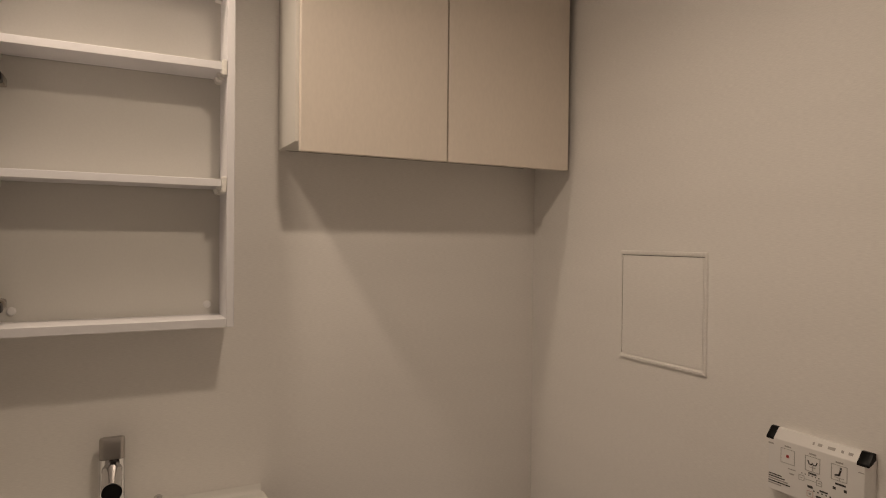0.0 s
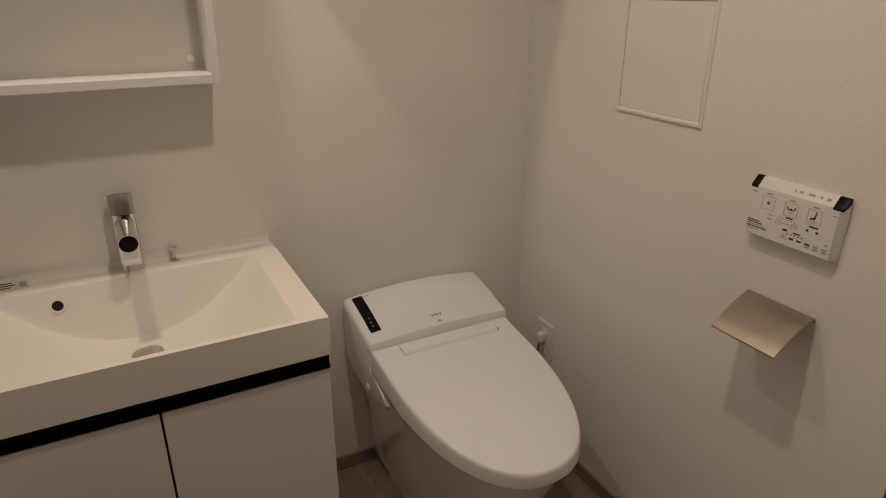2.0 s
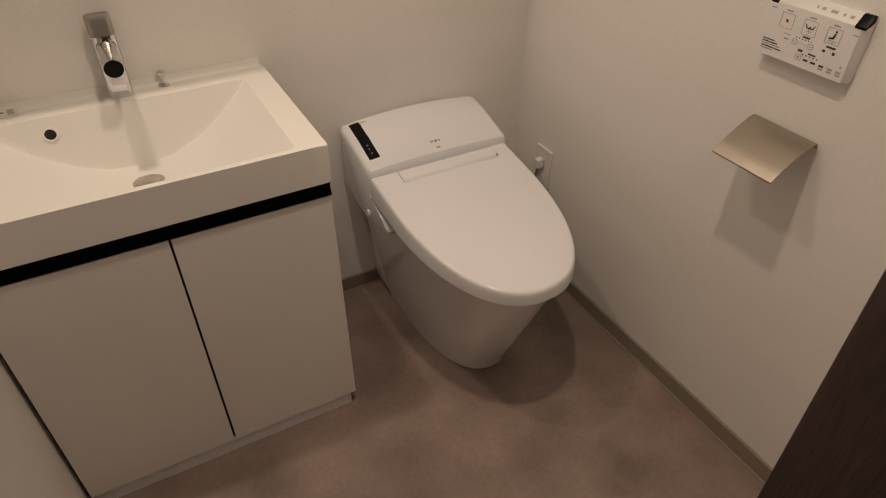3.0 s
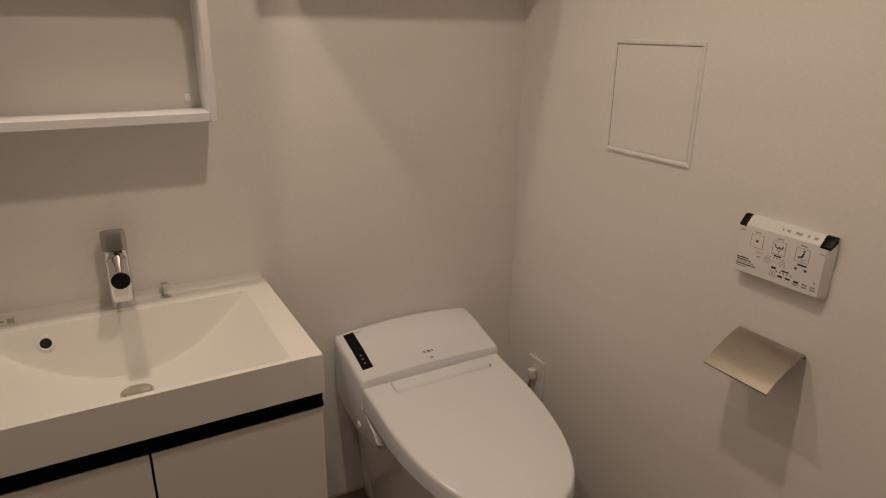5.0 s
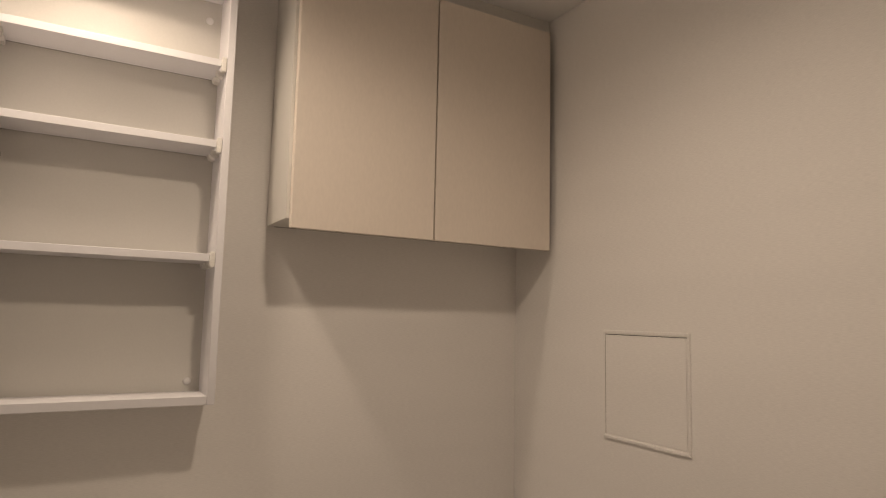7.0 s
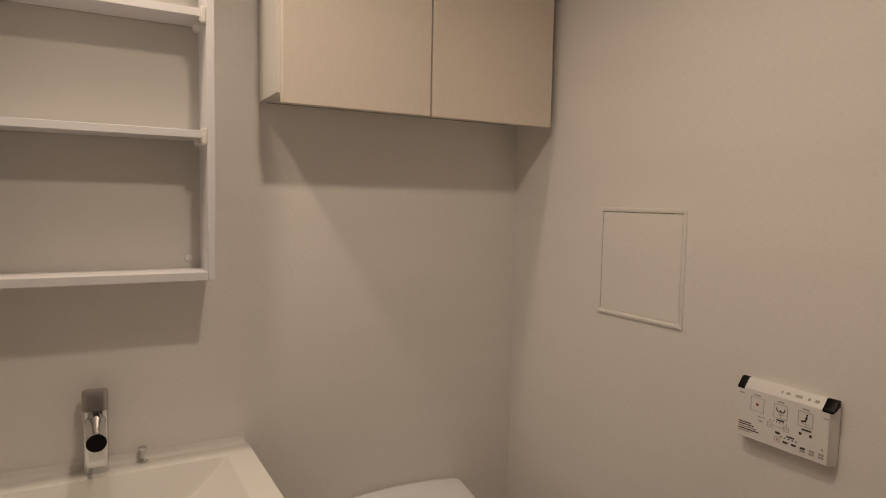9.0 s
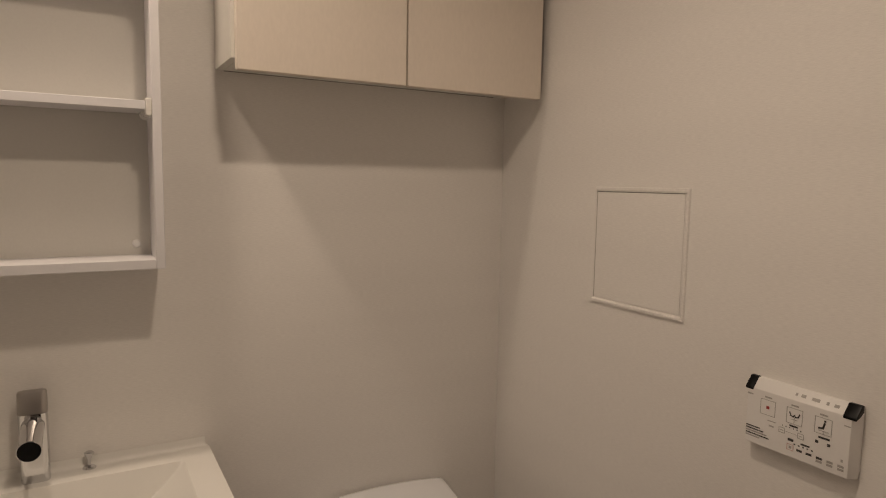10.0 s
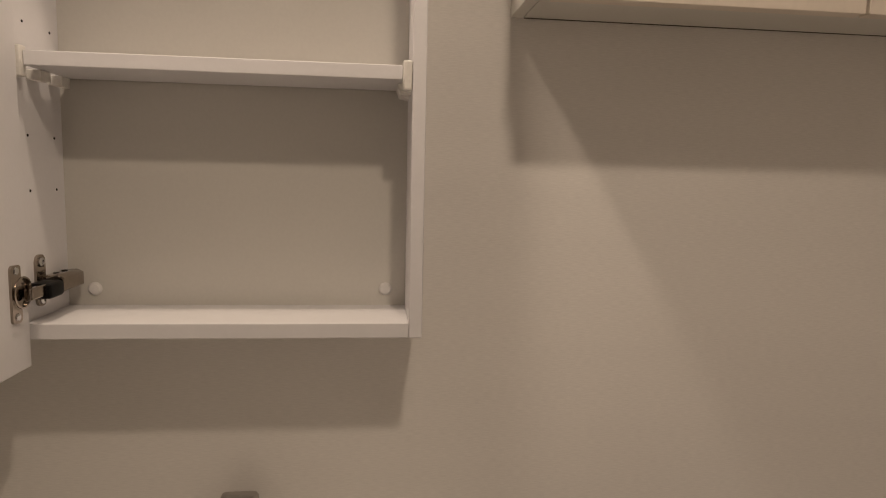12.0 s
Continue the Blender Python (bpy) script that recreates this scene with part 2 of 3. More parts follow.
downlight(*LAMP_MID)
downlight(*LAMP_BASIN)

# ---- mirror cabinet over the basin, door open ----
MX0, MX1, MZ0, MZ1, MY = -1.314, -0.857, 1.208, 2.14, -0.116
BT = 0.016
mc = thing("mirror_cabinet", ((MX0 + MX1) / 2, 0, MZ0), "white melamine mirror cabinet on the wall, door wide open, shelves empty", "cabinet")
part("side_panel", box(MX1 - BT, MX1, MY, 0.0, MZ0, MZ1, 0.0012), WHITE_MELAMINE, mc)
left_panel = part("side_panel", box(MX0, MX0 + BT, MY, 0.0, MZ0, MZ1, 0.0012), WHITE_MELAMINE, mc)
part("bottom_panel", box(MX0 + BT, MX1 - BT, MY, 0.0, MZ0, MZ0 + 0.018, 0.0012), WHITE_MELAMINE, mc)
part("top_panel", box(MX0 + BT, MX1 - BT, MY, 0.0, MZ1 - 0.018, MZ1, 0.0012), WHITE_MELAMINE, mc)
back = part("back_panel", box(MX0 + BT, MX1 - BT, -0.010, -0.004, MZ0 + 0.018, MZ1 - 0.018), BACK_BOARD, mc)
for sx, sz in ((-0.899, 1.248), (-1.266, 1.247), (-0.899, 2.075), (-1.266, 2.075)):
    part("screw_cap", lathe([(0.0085, 0), (0.0085, 0.002), (0.006, 0.0042), (0.002, 0.005)], (sx, -0.010, sz), "-y"), WHITE_PLASTIC, back)
IN0, IN1 = MX0 + BT, MX1 - BT
SHELVES = (1.522, 1.769, 1.950)
for top in SHELVES:
    shelf = part("shelf", box(IN0 + 0.011, IN1 - 0.011, MY + 0.004, -0.012, top - 0.016, top, 0.001), WHITE_MELAMINE, mc)
    # thin dark strip painted in as the shade behind the shelf
    part("shelf_shade", box(IN0 + 0.013, IN1 - 0.013, -0.0119, -0.0104, top - 0.0158, top - 0.001), SHADE_LINE, shelf, "dark strip put in for the shade line between shelf and back panel")
    for x0, x1, sgn in ((IN1 - 0.011, IN1, 1), (IN0, IN0 + 0.011, -1)):
        bm = box(x0 + 0.0003, x1 - 0.0003, MY - 0.001, MY + 0.012, top - 0.028, top + 0.005, 0.002)
        part("shelf_clip", bm, CLIP_PLASTIC, shelf, "cream plastic shelf clip")
        a, b = (x0 - 0.005, x1) if sgn > 0 else (x0, x1 + 0.005)
        for yy in (MY + 0.030, -0.040):
            bm = prism_y([(a, top - 0.0165), (b, top - 0.0165), (b, top - 0.029), (a if sgn < 0 else a + 0.004, top - 0.027)], yy, yy + 0.022, 0.001)
            part("shelf_support", bm, CLIP_PLASTIC, shelf, "cream plastic shelf support")
for z in [1.372 + 0.0613 * k for k in range(-1, 12)]:
    if any(abs(z - t) < 0.03 for t in (*SHELVES, 1.31)):
        continue
    for y in (-0.089, -0.030):
        # a dark disc stands in for the shaded inside of each hole
        part("shelf_hole", lathe([(0.0016, 0.0), (0.0016, 0.0006)], (IN0, y, z), "x", 10), GAP_DARK, left_panel, "small dark shelf-pin hole")
DX1, DX0 = -1.289, -1.309
door_leaf = part("mirror_door", box(DX0 + 0.005, DX1, -0.585, -0.121, 1.180, 2.150, 0.0012), WHITE_MELAMINE, mc, "open mirror door showing its white back")
part("mirror", box(DX0, DX0 + 0.0045, -0.584, -0.122, 1.181, 2.149, 0.001), MIRROR, door_leaf, "mirror glass")


def plate_x(x0, x1, y0, y1, z0, z1, r, n=6):
    """A round-cornered plate standing in the yz plane."""
    ring = []
    for cy, cz, a0 in ((y1 - r, z1 - r, 0), (y0 + r, z1 - r, 90), (y0 + r, z0 + r, 180), (y1 - r, z0 + r, 270)):
        ring += [(cy + r * math.cos(radians(a0 + 90 * k / n)), cz + r * math.sin(radians(a0 + 90 * k / n))) for k in range(n + 1)]
    return loft([[(x, y, z) for y, z in ring] for x in (x0, x1)])


for hz in (1.266, 1.696, 2.086):
    hinge = part("hinge", plate_x(DX1, DX1 + 0.0028, -0.157, -0.139, hz - 0.032, hz + 0.030, 0.005), HINGE_STEEL, mc, "nickel cup hinge")
    part("hinge_cup", lathe([(0.0175, 0), (0.0175, 0.0034), (0.0155, 0.0038), (0.0145, 0.0005), (0.004, 0.0003)], (DX1, -0.136, hz - 0.001), "x", 24), HINGE_STEEL, hinge)
    for dz in (-0.025, 0.024):
        part("screw", lathe([(0.0042, 0.0), (0.0038, 0.0012), (0.0012, 0.0016)], (DX1 + 0.0027, -0.148, hz + dz), "x", 14), CHROME, hinge)
    bm = prism_y([(DX1 + 0.005, hz - 0.010), (DX1 + 0.005, hz + 0.003), (DX1 + 0.014, hz + 0.004), (DX1 + 0.014, hz - 0.009)], -0.140, -0.092, 0.0014)
    part("hinge_arm", bm, HINGE_STEEL, hinge)
    part("arm_cover", box(IN0 + 0.003, IN0 + 0.028, -0.112, -0.080, hz - 0.0135, hz + 0.0045, 0.004, 3), BLACK_PLASTIC, hinge, "black plastic damper")
    body_z = [(IN0 + 0.0028, hz - 0.012), (IN0 + 0.0028, hz + 0.008), (IN0 + 0.020, hz + 0.0095), (IN0 + 0.027, hz + 0.006), (IN0 + 0.027, hz - 0.010)]
    part("hinge_body", prism_y(body_z, -0.0798, -0.028, 0.0016), HINGE_STEEL, hinge)
    for yy in (-0.064, -0.044):
        part("screw", lathe([(0.0034, 0.0), (0.0030, 0.0010), (0.0012, 0.0004)], (IN0 + 0.0115, yy, hz + 0.0088), "z", 12), GAP_DARK, hinge)
    part("mounting_plate", plate_x(IN0, IN0 + 0.003, -0.090, -0.070, hz - 0.027, hz + 0.033, 0.009), HINGE_STEEL, hinge)
    for dz in (-0.019, 0.024):
        part("screw", lathe([(0.0058, 0.0), (0.0056, 0.0018), (0.0030, 0.0026), (0.0024, 0.0014), (0.0008, 0.0012)], (IN0 + 0.0029, -0.080, hz + dz), "x", 16), CHROME, hinge)

# ---- wall cabinet over the toilet ----
CX0, CX1, CZ0, CZ1, CY = -0.740, -0.021, 1.607, 2.20, -0.1615
wc = thing("wall_cabinet", ((CX0 + CX1) / 2, 0, CZ0), "beige two-door wall cabinet over the toilet, shut", "cabinet")
part("side_panel", box(CX0, CX0 + 0.016, CY, 0.0, CZ0, CZ1, 0.001), WHITE_PANEL, wc)
part("side_panel", box(CX1 - 0.016, CX1, CY, 0.0, CZ0, CZ1, 0.001), WHITE_PANEL, wc)
part("bottom_panel", box(CX0 + 0.0172, CX1 - 0.016, CY, -0.0015, CZ0 + 0.0005, CZ0 + 0.016, 0.0008), WHITE_PANEL, wc)
part("top_panel", box(CX0 + 0.016, CX1 - 0.016, CY, 0.0, CZ1 - 0.016, CZ1, 0.0008), WHITE_PANEL, wc)
part("filler_strip", box(CX1 + 0.0003, -0.0003, -0.095, 0.0, CZ0, CZ1, 0.0008), BEIGE_DOOR, wc)
part("filler_strip", box(CX0 + 0.004, -0.0003, -0.150, -0.132, CZ1, CEILING - 0.0005, 0.0008), WHITE_PANEL, wc)
# dark strip drawn where the underside meets the wall, in place of real shade
part("wall_shade", box(CX0 + 0.018, CX1 - 0.017, -0.0014, -0.0002, CZ0 - 0.0003, CZ0 + 0.010), SHADE_LINE, wc, "dark strip standing in for the shaded gap along the wall")
SEAM = -0.380
# added near-black strip, so the seam between the doors reads as shaded
part("seam_shade", box(SEAM - 0.010, SEAM + 0.010, CY - 0.0008, CY + 0.016, CZ0 + 0.016, CZ1 - 0.016), GAP_DARK, wc, "dark strip standing in for the shade in the door seam")
for x0, x1 in ((CX0 + 0.008, SEAM - 0.0026), (SEAM + 0.0026, CX1 - 0.001)):
    d = part("door", box(x0, x1, CY - 0.0195, CY - 0.0015, 1.585, 2.200, 0.001), BEIGE_DOOR, wc)
    part("edge_band", box(x0 - 0.0008, x0 + 0.0002, CY - 0.0188, CY - 0.0022, 1.587, 2.198), CREAM_EDGE, d, "pale edge band")

# ---- inspection hatch in the right wall ----
HY0, HY1, HZ0, HZ1 = -0.605, -0.367, 1.1325, 1.368
hatch = thing("wall_hatch", (0, (HY0 + HY1) / 2, HZ0), "square inspection hatch papered like the wall, thin white frame", "hatch")
part("hatch_panel", box(-0.0015, 0.0, HY0 + 0.002, HY1 - 0.002, HZ0 + 0.002, HZ1 - 0.002, 0.0006), WALLPAPER, hatch)
FW = 0.010


def mitre(p0, p1, p2, p3, proud):
    a = [(-0.0002, y, z) for y, z in (p0, p1, p2, p3)]
    (y0, z0), (y1, z1), (y2, z2), (y3, z3) = p0, p1, p2, p3
    k = 0.35
    b = [(-proud, y0 + (y3 - y0) * k * 0.4, z0 + (z3 - z0) * k * 0.4), (-proud, y1 + (y2 - y1) * k * 0.4, z1 + (z2 - z1) * k * 0.4),
         (-proud, y2 + (y1 - y2) * k, z2 + (z1 - z2) * k), (-proud, y3 + (y0 - y3) * k, z3 + (z0 - z3) * k)]
    return loft([a, b])


o = (HY0 - FW, HY1 + 0.006, HZ0 - FW, HZ1 + FW)
part("frame_strip", mitre((o[0], o[2]), (o[1], o[2]), (HY1, HZ0), (HY0, HZ0), 0.0055), HATCH_TRIM, hatch)
part("frame_strip", mitre((o[1], o[3]), (o[0], o[3]), (HY0, HZ1), (HY1, HZ1), 0.0016), HATCH_TRIM, hatch)
part("frame_strip", mitre((o[0], o[3]), (o[0], o[2]), (HY0, HZ0), (HY0, HZ1), 0.0034), HATCH_TRIM, hatch)
part("frame_strip", mitre((o[1], o[2]), (o[1], o[3]), (HY1, HZ1), (HY1, HZ0), 0.0020), HATCH_TRIM, hatch)
# shade of the gap painted as thin strips along top and left
part("shadow_gap", box(-0.0008, 0.0, HY0, HY1, HZ1 - 0.0010, HZ1), GAP_DARK, hatch)
part("shadow_gap", box(-0.0008, 0.0, HY1 - 0.0007, HY1, HZ0, HZ1 - 0.0010), CAULK_AND_SHADE, hatch)

# ---- toilet remote on the right wall ----
RY0, RY1, RZ0, RZ1, RX = -0.944, -0.767, 0.952, 1.064, -0.022
remote = thing("toilet_remote", (0, (RY0 + RY1) / 2, RZ0), "white wall remote for the toilet with printed buttons and black corners", "remote control")
prof = [(0.0, RZ0 + 0.010), (-0.012, RZ0 + 0.010), (-0.015, RZ0), (RX, RZ0 + 0.001), (RX, RZ1 - 0.017), (-0.009, RZ1), (0.0, RZ1)]
ends = [(x * 0.30, z) for x, z in prof]
bm = loft([[(x, y, z) for x, z in p] for p, y in ((ends, RY0), (prof, RY0 + 0.0065), (prof, RY1 - 0.004), (ends, RY1))])
bmesh.ops.bevel(bm, geom=list(bm.edges), offset=0.0012, segments=2, affect="EDGES", profile=0.5)
body = part("body", bm, WHITE_PLASTIC, remote)
for y0, y1 in ((RY1 - 0.014, RY1 + 0.0006), (RY0 - 0.0006, RY0 + 0.019)):
    cap = [(-0.003, RZ1 - 0.010), (-0.0120, RZ1 - 0.015), (RX - 0.001, RZ1 - 0.0205), (RX - 0.001, RZ1 - 0.0165), (-0.0092, RZ1 + 0.001), (-0.003, RZ1 + 0.001)]
    part("corner_cap", prism_y(cap, y0, y1, 0.001), BLACK_PLASTIC, remote, "black plastic corner cap")


def on_face(name, u0, u1, v0, v1, mat, proud=0.0005):
    """A printed bar on the remote's face; u from its near-corner side, v from its foot, in metres."""
    return part(name, box(RX - proud, RX + 0.0002, RY1 - u1, RY1 - u0, RZ0 + v0, RZ0 + v1), mat, body)


def face_frame(u0, u1, v0, v1, mat, w=0.0007):
    bm = bmesh.new()
    for a in ((u0, u1, v0, v0 + w), (u0, u1, v1 - w, v1), (u0, u0 + w, v0 + w, v1 - w), (u1 - w, u1, v0 + w, v1 - w)):
        box(RX - 0.0006, RX + 0.0002, RY1 - a[1], RY1 - a[0], RZ0 + a[2], RZ0 + a[3], bm=bm)
    return part("button_outline", bm, mat, body)


def face_stroke(points, w, mat, name="icon"):
    bm = bmesh.new()
    for (u0, v0), (u1, v1) in zip(points, points[1:]):
        d = Vector((u1 - u0, v1 - v0)).normalized() * w / 2
        nx, ny = -d.y, d.x
        q = [(u0 - d.x + nx, v0 - d.y + ny), (u1 + d.x + nx, v1 + d.y + ny), (u1 + d.x - nx, v1 + d.y - ny), (u0 - d.x - nx, v0 - d.y - ny)]
        loft([[(RX - 0.0006, RY1 - u, RZ0 + v) for u, v in q], [(RX + 0.0002, RY1 - u, RZ0 + v) for u, v in q]], bm=bm)
    return part(name, bm, mat, body)


for u in (0.028, 0.073, 0.118):
    face_frame(u, u + 0.026, 0.056, 0.082, INK_GREY)
    on_face("caption", u + 0.007, u + 0.019, 0.085, 0.0875, INK_GREY)
on_face("icon", 0.0385, 0.0435, 0.0665, 0.0715, INK_RED)
face_stroke([(0.078, 0.074), (0.080, 0.069), (0.084, 0.068), (0.086, 0.071), (0.088, 0.068), (0.092, 0.069), (0.094, 0.074)], 0.0016, INK)
face_stroke([(0.086, 0.066), (0.086, 0.058)], 0.0007, INK_GREY)
face_stroke([(0.081, 0.0635), (0.091, 0.0635)], 0.0007, INK_GREY)
face_stroke([(0.125, 0.0645), (0.131, 0.066), (0.133, 0.073)], 0.0028, INK)
on_face("icon", 0.1320, 0.1350, 0.0755, 0.0785, INK)
face_stroke([(0.124, 0.061), (0.139, 0.061)], 0.0007, INK_GREY)
face_stroke([(0.132, 0.061), (0.132, 0.057)], 0.0007, INK_GREY)
on_face("caption", 0.004, 0.014, 0.083, 0.0855, INK_GREY)
on_face("caption", 0.161, 0.170, 0.080, 0.0815, INK_GREY)
on_face("caption", 0.042, 0.056, 0.0475, 0.049, INK_GREY)
on_face("caption", 0.045, 0.053, 0.039, 0.0415, INK_GREY)
on_face("caption", 0.079, 0.093, 0.0515, 0.054, INK)
on_face("caption", 0.125, 0.142, 0.049, 0.052, INK)
face_frame(0.062, 0.072, 0.036, 0.045, INK_GREY)
face_frame(0.093, 0.103, 0.036, 0.045, INK_GREY)
on_face("icon", 0.0645, 0.0695, 0.040, 0.041, INK_GREY)
on_face("icon", 0.0955, 0.1005, 0.040, 0.041, INK_GREY)
on_face("caption", 0.073, 0.092, 0.0402, 0.0408, INK_GREY)
for k in range(6):
    on_face("level_mark", 0.067 + 0.006 * k, 0.0685 + 0.006 * k, 0.0478, 0.0495, INK)
for u in (0.121, 0.139):
    on_face("icon", u, u + 0.0045, 0.040, 0.0445, INK)
for k, (u1, mat) in enumerate(((0.030, INK), (0.036, INK), (0.042, INK_GREY), (0.046, INK), (0.030, INK_GREY))):
    on_face("caption", 0.005, u1, 0.0288 - 0.0042 * k, 0.0306 - 0.0042 * k, mat)
on_face("caption", 0.078, 0.087, 0.0275, 0.0315, INK)
on_face("caption", 0.099, 0.113, 0.0275, 0.030, INK)
for k in range(5):
    on_face("level_mark", 0.088 + 0.007 * k, 0.0905 + 0.007 * k, 0.0235, 0.0255, INK)
face_frame(0.077, 0.088, 0.0125, 0.0225, INK_PINK)
on_face("icon", 0.0805, 0.0845, 0.0155, 0.0195, INK_GREY)
for u in (0.093, 0.108, 0.124, 0.140, 0.156):
    on_face("caption", u, u + 0.009, 0.0150, 0.0185, INK if u < 0.13 else INK_GREY)
    if u > 0.12:
        on_face("caption", u, u + 0.009, 0.0100, 0.0135, INK_GREY)
on_face("icon", 0.160, 0.163, 0.0240, 0.0280, INK_GREY)
SLOPE = Vector((0.013, 0.0, 0.017)).normalized()
for u0, u1 in ((0.082, 0.085), (0.091, 0.098), (0.108, 0.120), (0.130, 0.134), (0.142, 0.149)):
    c = Vector((RX + 0.0065, RY1 - (u0 + u1) / 2, RZ1 - 0.0085))
    out = Vector((-SLOPE.z, 0, SLOPE.x)) * 0.0006
    half = SLOPE * 0.0025
    w = Vector((0, (u1 - u0) / 2, 0))
    q = [c - half - w, c - half + w, c + half + w, c + half - w]
    part("top_caption", loft([[p - out for p in q], [p + out for p in q]]), INK_GREY, body)

# ---- paper holder ----
PY0, PY1 = -0.9335, -0.797
holder = thing("paper_holder", (0, (PY0 + PY1) / 2, 0.76), "brushed nickel toilet paper holder with a curved cover, no roll", "paper holder")
ridge = [(-0.004, 0.826), (-0.006, 0.833), (-0.016, 0.8355), (-0.040, 0.8255), (-0.064, 0.8115), (-0.088, 0.7955), (-0.1065, 0.7805)]
ridge = [(p.x, p.z) for p in curve_points([(x, 0, z) for x, z in ridge], 4)]
under = [(x + 0.0014, z - 0.0036) for x, z in reversed(ridge)]
part("cover", prism_y(ridge + under, PY0, PY1), NICKEL, holder)
part("bracket", box(-0.022, 0.0, PY0 + 0.045, PY1 - 0.045, 0.760, 0.822, 0.003), NICKEL, holder)
part("roll_arm", tube([(-0.02, PY0 + 0.05, 0.785), (-0.055, PY0 + 0.05, 0.772), (-0.058, PY1 - 0.03, 0.772)], 0.005), NICKEL, holder)

# ---- outlet, plug and cord ----
outlet = thing("wall_outlet", (0, -0.157, 0.316), "white wall outlet with a plug in it beside the toilet", "outlet")
plate = part("plate", box(-0.008, 0.0, -0.195, -0.119, 0.318, 0.447, 0.0025), WHITE_PLASTIC, outlet)
part("socket_insert", box(-0.0086, -0.007, -0.173, -0.141, 0.341, 0.427, 0.001), WHITE_PLASTIC, plate)
part("earth_flap", box(-0.0115, -0.009, -0.169, -0.147, 0.343, 0.359, 0.001), CLIP_PLASTIC, plate)
plug = thing("power_plug", (-0.01, -0.159, 0.388), "cream plug and cord of the toilet in the wall outlet", "plug")
part("plug_body", box(-0.034, -0.0095, -0.169, -0.147, 0.385, 0.417, 0.005, 3), CLIP_PLASTIC, plug)
part("cord", tube(curve_points([(-0.025, -0.158, 0.385), (-0.030, -0.158, 0.353), (-0.027, -0.156, 0.318), (-0.045, -0.140, 0.27), (-0.10, -0.10, 0.24), (-0.20, -0.06, 0.30), (-0.24, -0.05, 0.36)], 8), 0.0042), CABLE, plug)

# ---- toilet ----
TX = -0.389
toilet = thing("toilet", (TX, -0.3, 0), "white tankless toilet with a closed lid, standing by the wall", "toilet")
toilet.location.z = 0.024


def oval(hw, yb, yf, z, power=2.3, shoulder=0.30, n=26, tilt=0.0, tilt_y=0.0, cx=TX):
    """Flat back at yb, straight sides, rounded front at yf."""
    ys = yb + shoulder * (yf - yb)
    pts = [(cx - hw, yb)]
    for k in range(n + 1):
        a = math.pi * k / n
        c, s = math.cos(a), math.sin(a)
        x = -hw * math.copysign(abs(c) ** (2 / power), c)
        pts.append((cx + x, ys + (yf - ys) * abs(s) ** (2 / power)))
    pts.append((cx + hw, yb))
    return [(x, y, z + tilt * (y - tilt_y)) for x, y in pts]


rings = [oval(0.123, -0.100, -0.504, -0.0085, 2.3), oval(0.126, -0.100, -0.508, -0.003, 2.3)]
rings += [oval(0.127 + 0.060 * k / 8 + 0.004 * math.sin(math.pi * k / 8), -0.095, -0.512 - 0.172 * k / 8, 0.012 + 0.386 * k / 8, 2.3) for k in range(9)]
rings += [oval(0.184, -0.09, -0.682, 0.405, 2.3)]
part("pedestal", loft(rings), PORCELAIN, toilet)
flare = [(0.132, 0.022), (0.134, 0.026), (0.137, 0.10), (0.142, 0.18), (0.150, 0.25), (0.163, 0.31), (0.180, 0.355), (0.194, 0.38), (0.196, 0.41)]
rings = []
for hw, z in flare:
    lean = 0.035 * (1 - z / 0.41)
    rings.append([(TX - hw, -0.004, z), (TX - hw, -0.098 - lean * 0.2, z), (TX - hw + 0.012, -0.118 - lean, z), (TX + hw - 0.012, -0.118 - lean, z), (TX + hw, -0.098 - lean * 0.2, z), (TX + hw, -0.004, z)])
part("rear_plinth", loft(rings), PORCELAIN, toilet, smooth=35)
# solid dark block fills the space below the plinth to paint its shade
part("rear_shade", box(TX - 0.118, TX + 0.118, -0.125, -0.010, -0.0085, 0.022), GAP_DARK, toilet, "near-black block standing in for the shade under the plinth")
TILT_L = (0.520 - 0.446) / (0.70 - 0.21)


def lid_ring(inset, drop, tilt=TILT_L):
    return oval(0.203 - inset, -0.212 - inset * 0.3, -0.706 + inset, 0.519 - drop, 2.28, 0.20, 34, tilt, -0.212, TX - 0.005)


part("seat", loft([oval(0.182, -0.235, -0.690, 0.402, 2.3, 0.25, 34), oval(0.186, -0.235, -0.700, 0.408, 2.3, 0.25, 34), oval(0.188, -0.232, -0.702, 0.424, 2.3, 0.25, 34),
                   oval(0.184, -0.232, -0.698, 0.428, 2.3, 0.25, 34)]), SEAT_PLASTIC, toilet)
lid = part("lid", loft([lid_ring(0.010, 0.0660, 0.088), lid_ring(0.0010, 0.0655, 0.088), lid_ring(-0.0010, 0.0630, 0.090), lid_ring(-0.0010, 0.055, 0.100), lid_ring(0.0, 0.030, 0.130), lid_ring(0.0012, 0.009), lid_ring(0.0026, 0.0045),
                        lid_ring(0.0048, 0.0018), lid_ring(0.008, 0.0005), lid_ring(0.014, 0.0), lid_ring(0.07, -0.002), lid_ring(0.13, -0.003)]), SEAT_PLASTIC, toilet, smooth=40)
bar = [(-0.225, 0.514), (-0.227, 0.5255), (-0.231, 0.5280), (-0.259, 0.5200), (-0.265, 0.5145), (-0.264, 0.506), (-0.230, 0.506)]
part("hinge_cover", prism_x(bar, TX - 0.137, TX + 0.140, 0.0010), SEAT_PLASTIC, lid)
part("hinge_end", box(TX + 0.1403, TX + 0.1425, -0.262, -0.256, 0.507, 0.5190), GAP_DARK, lid)

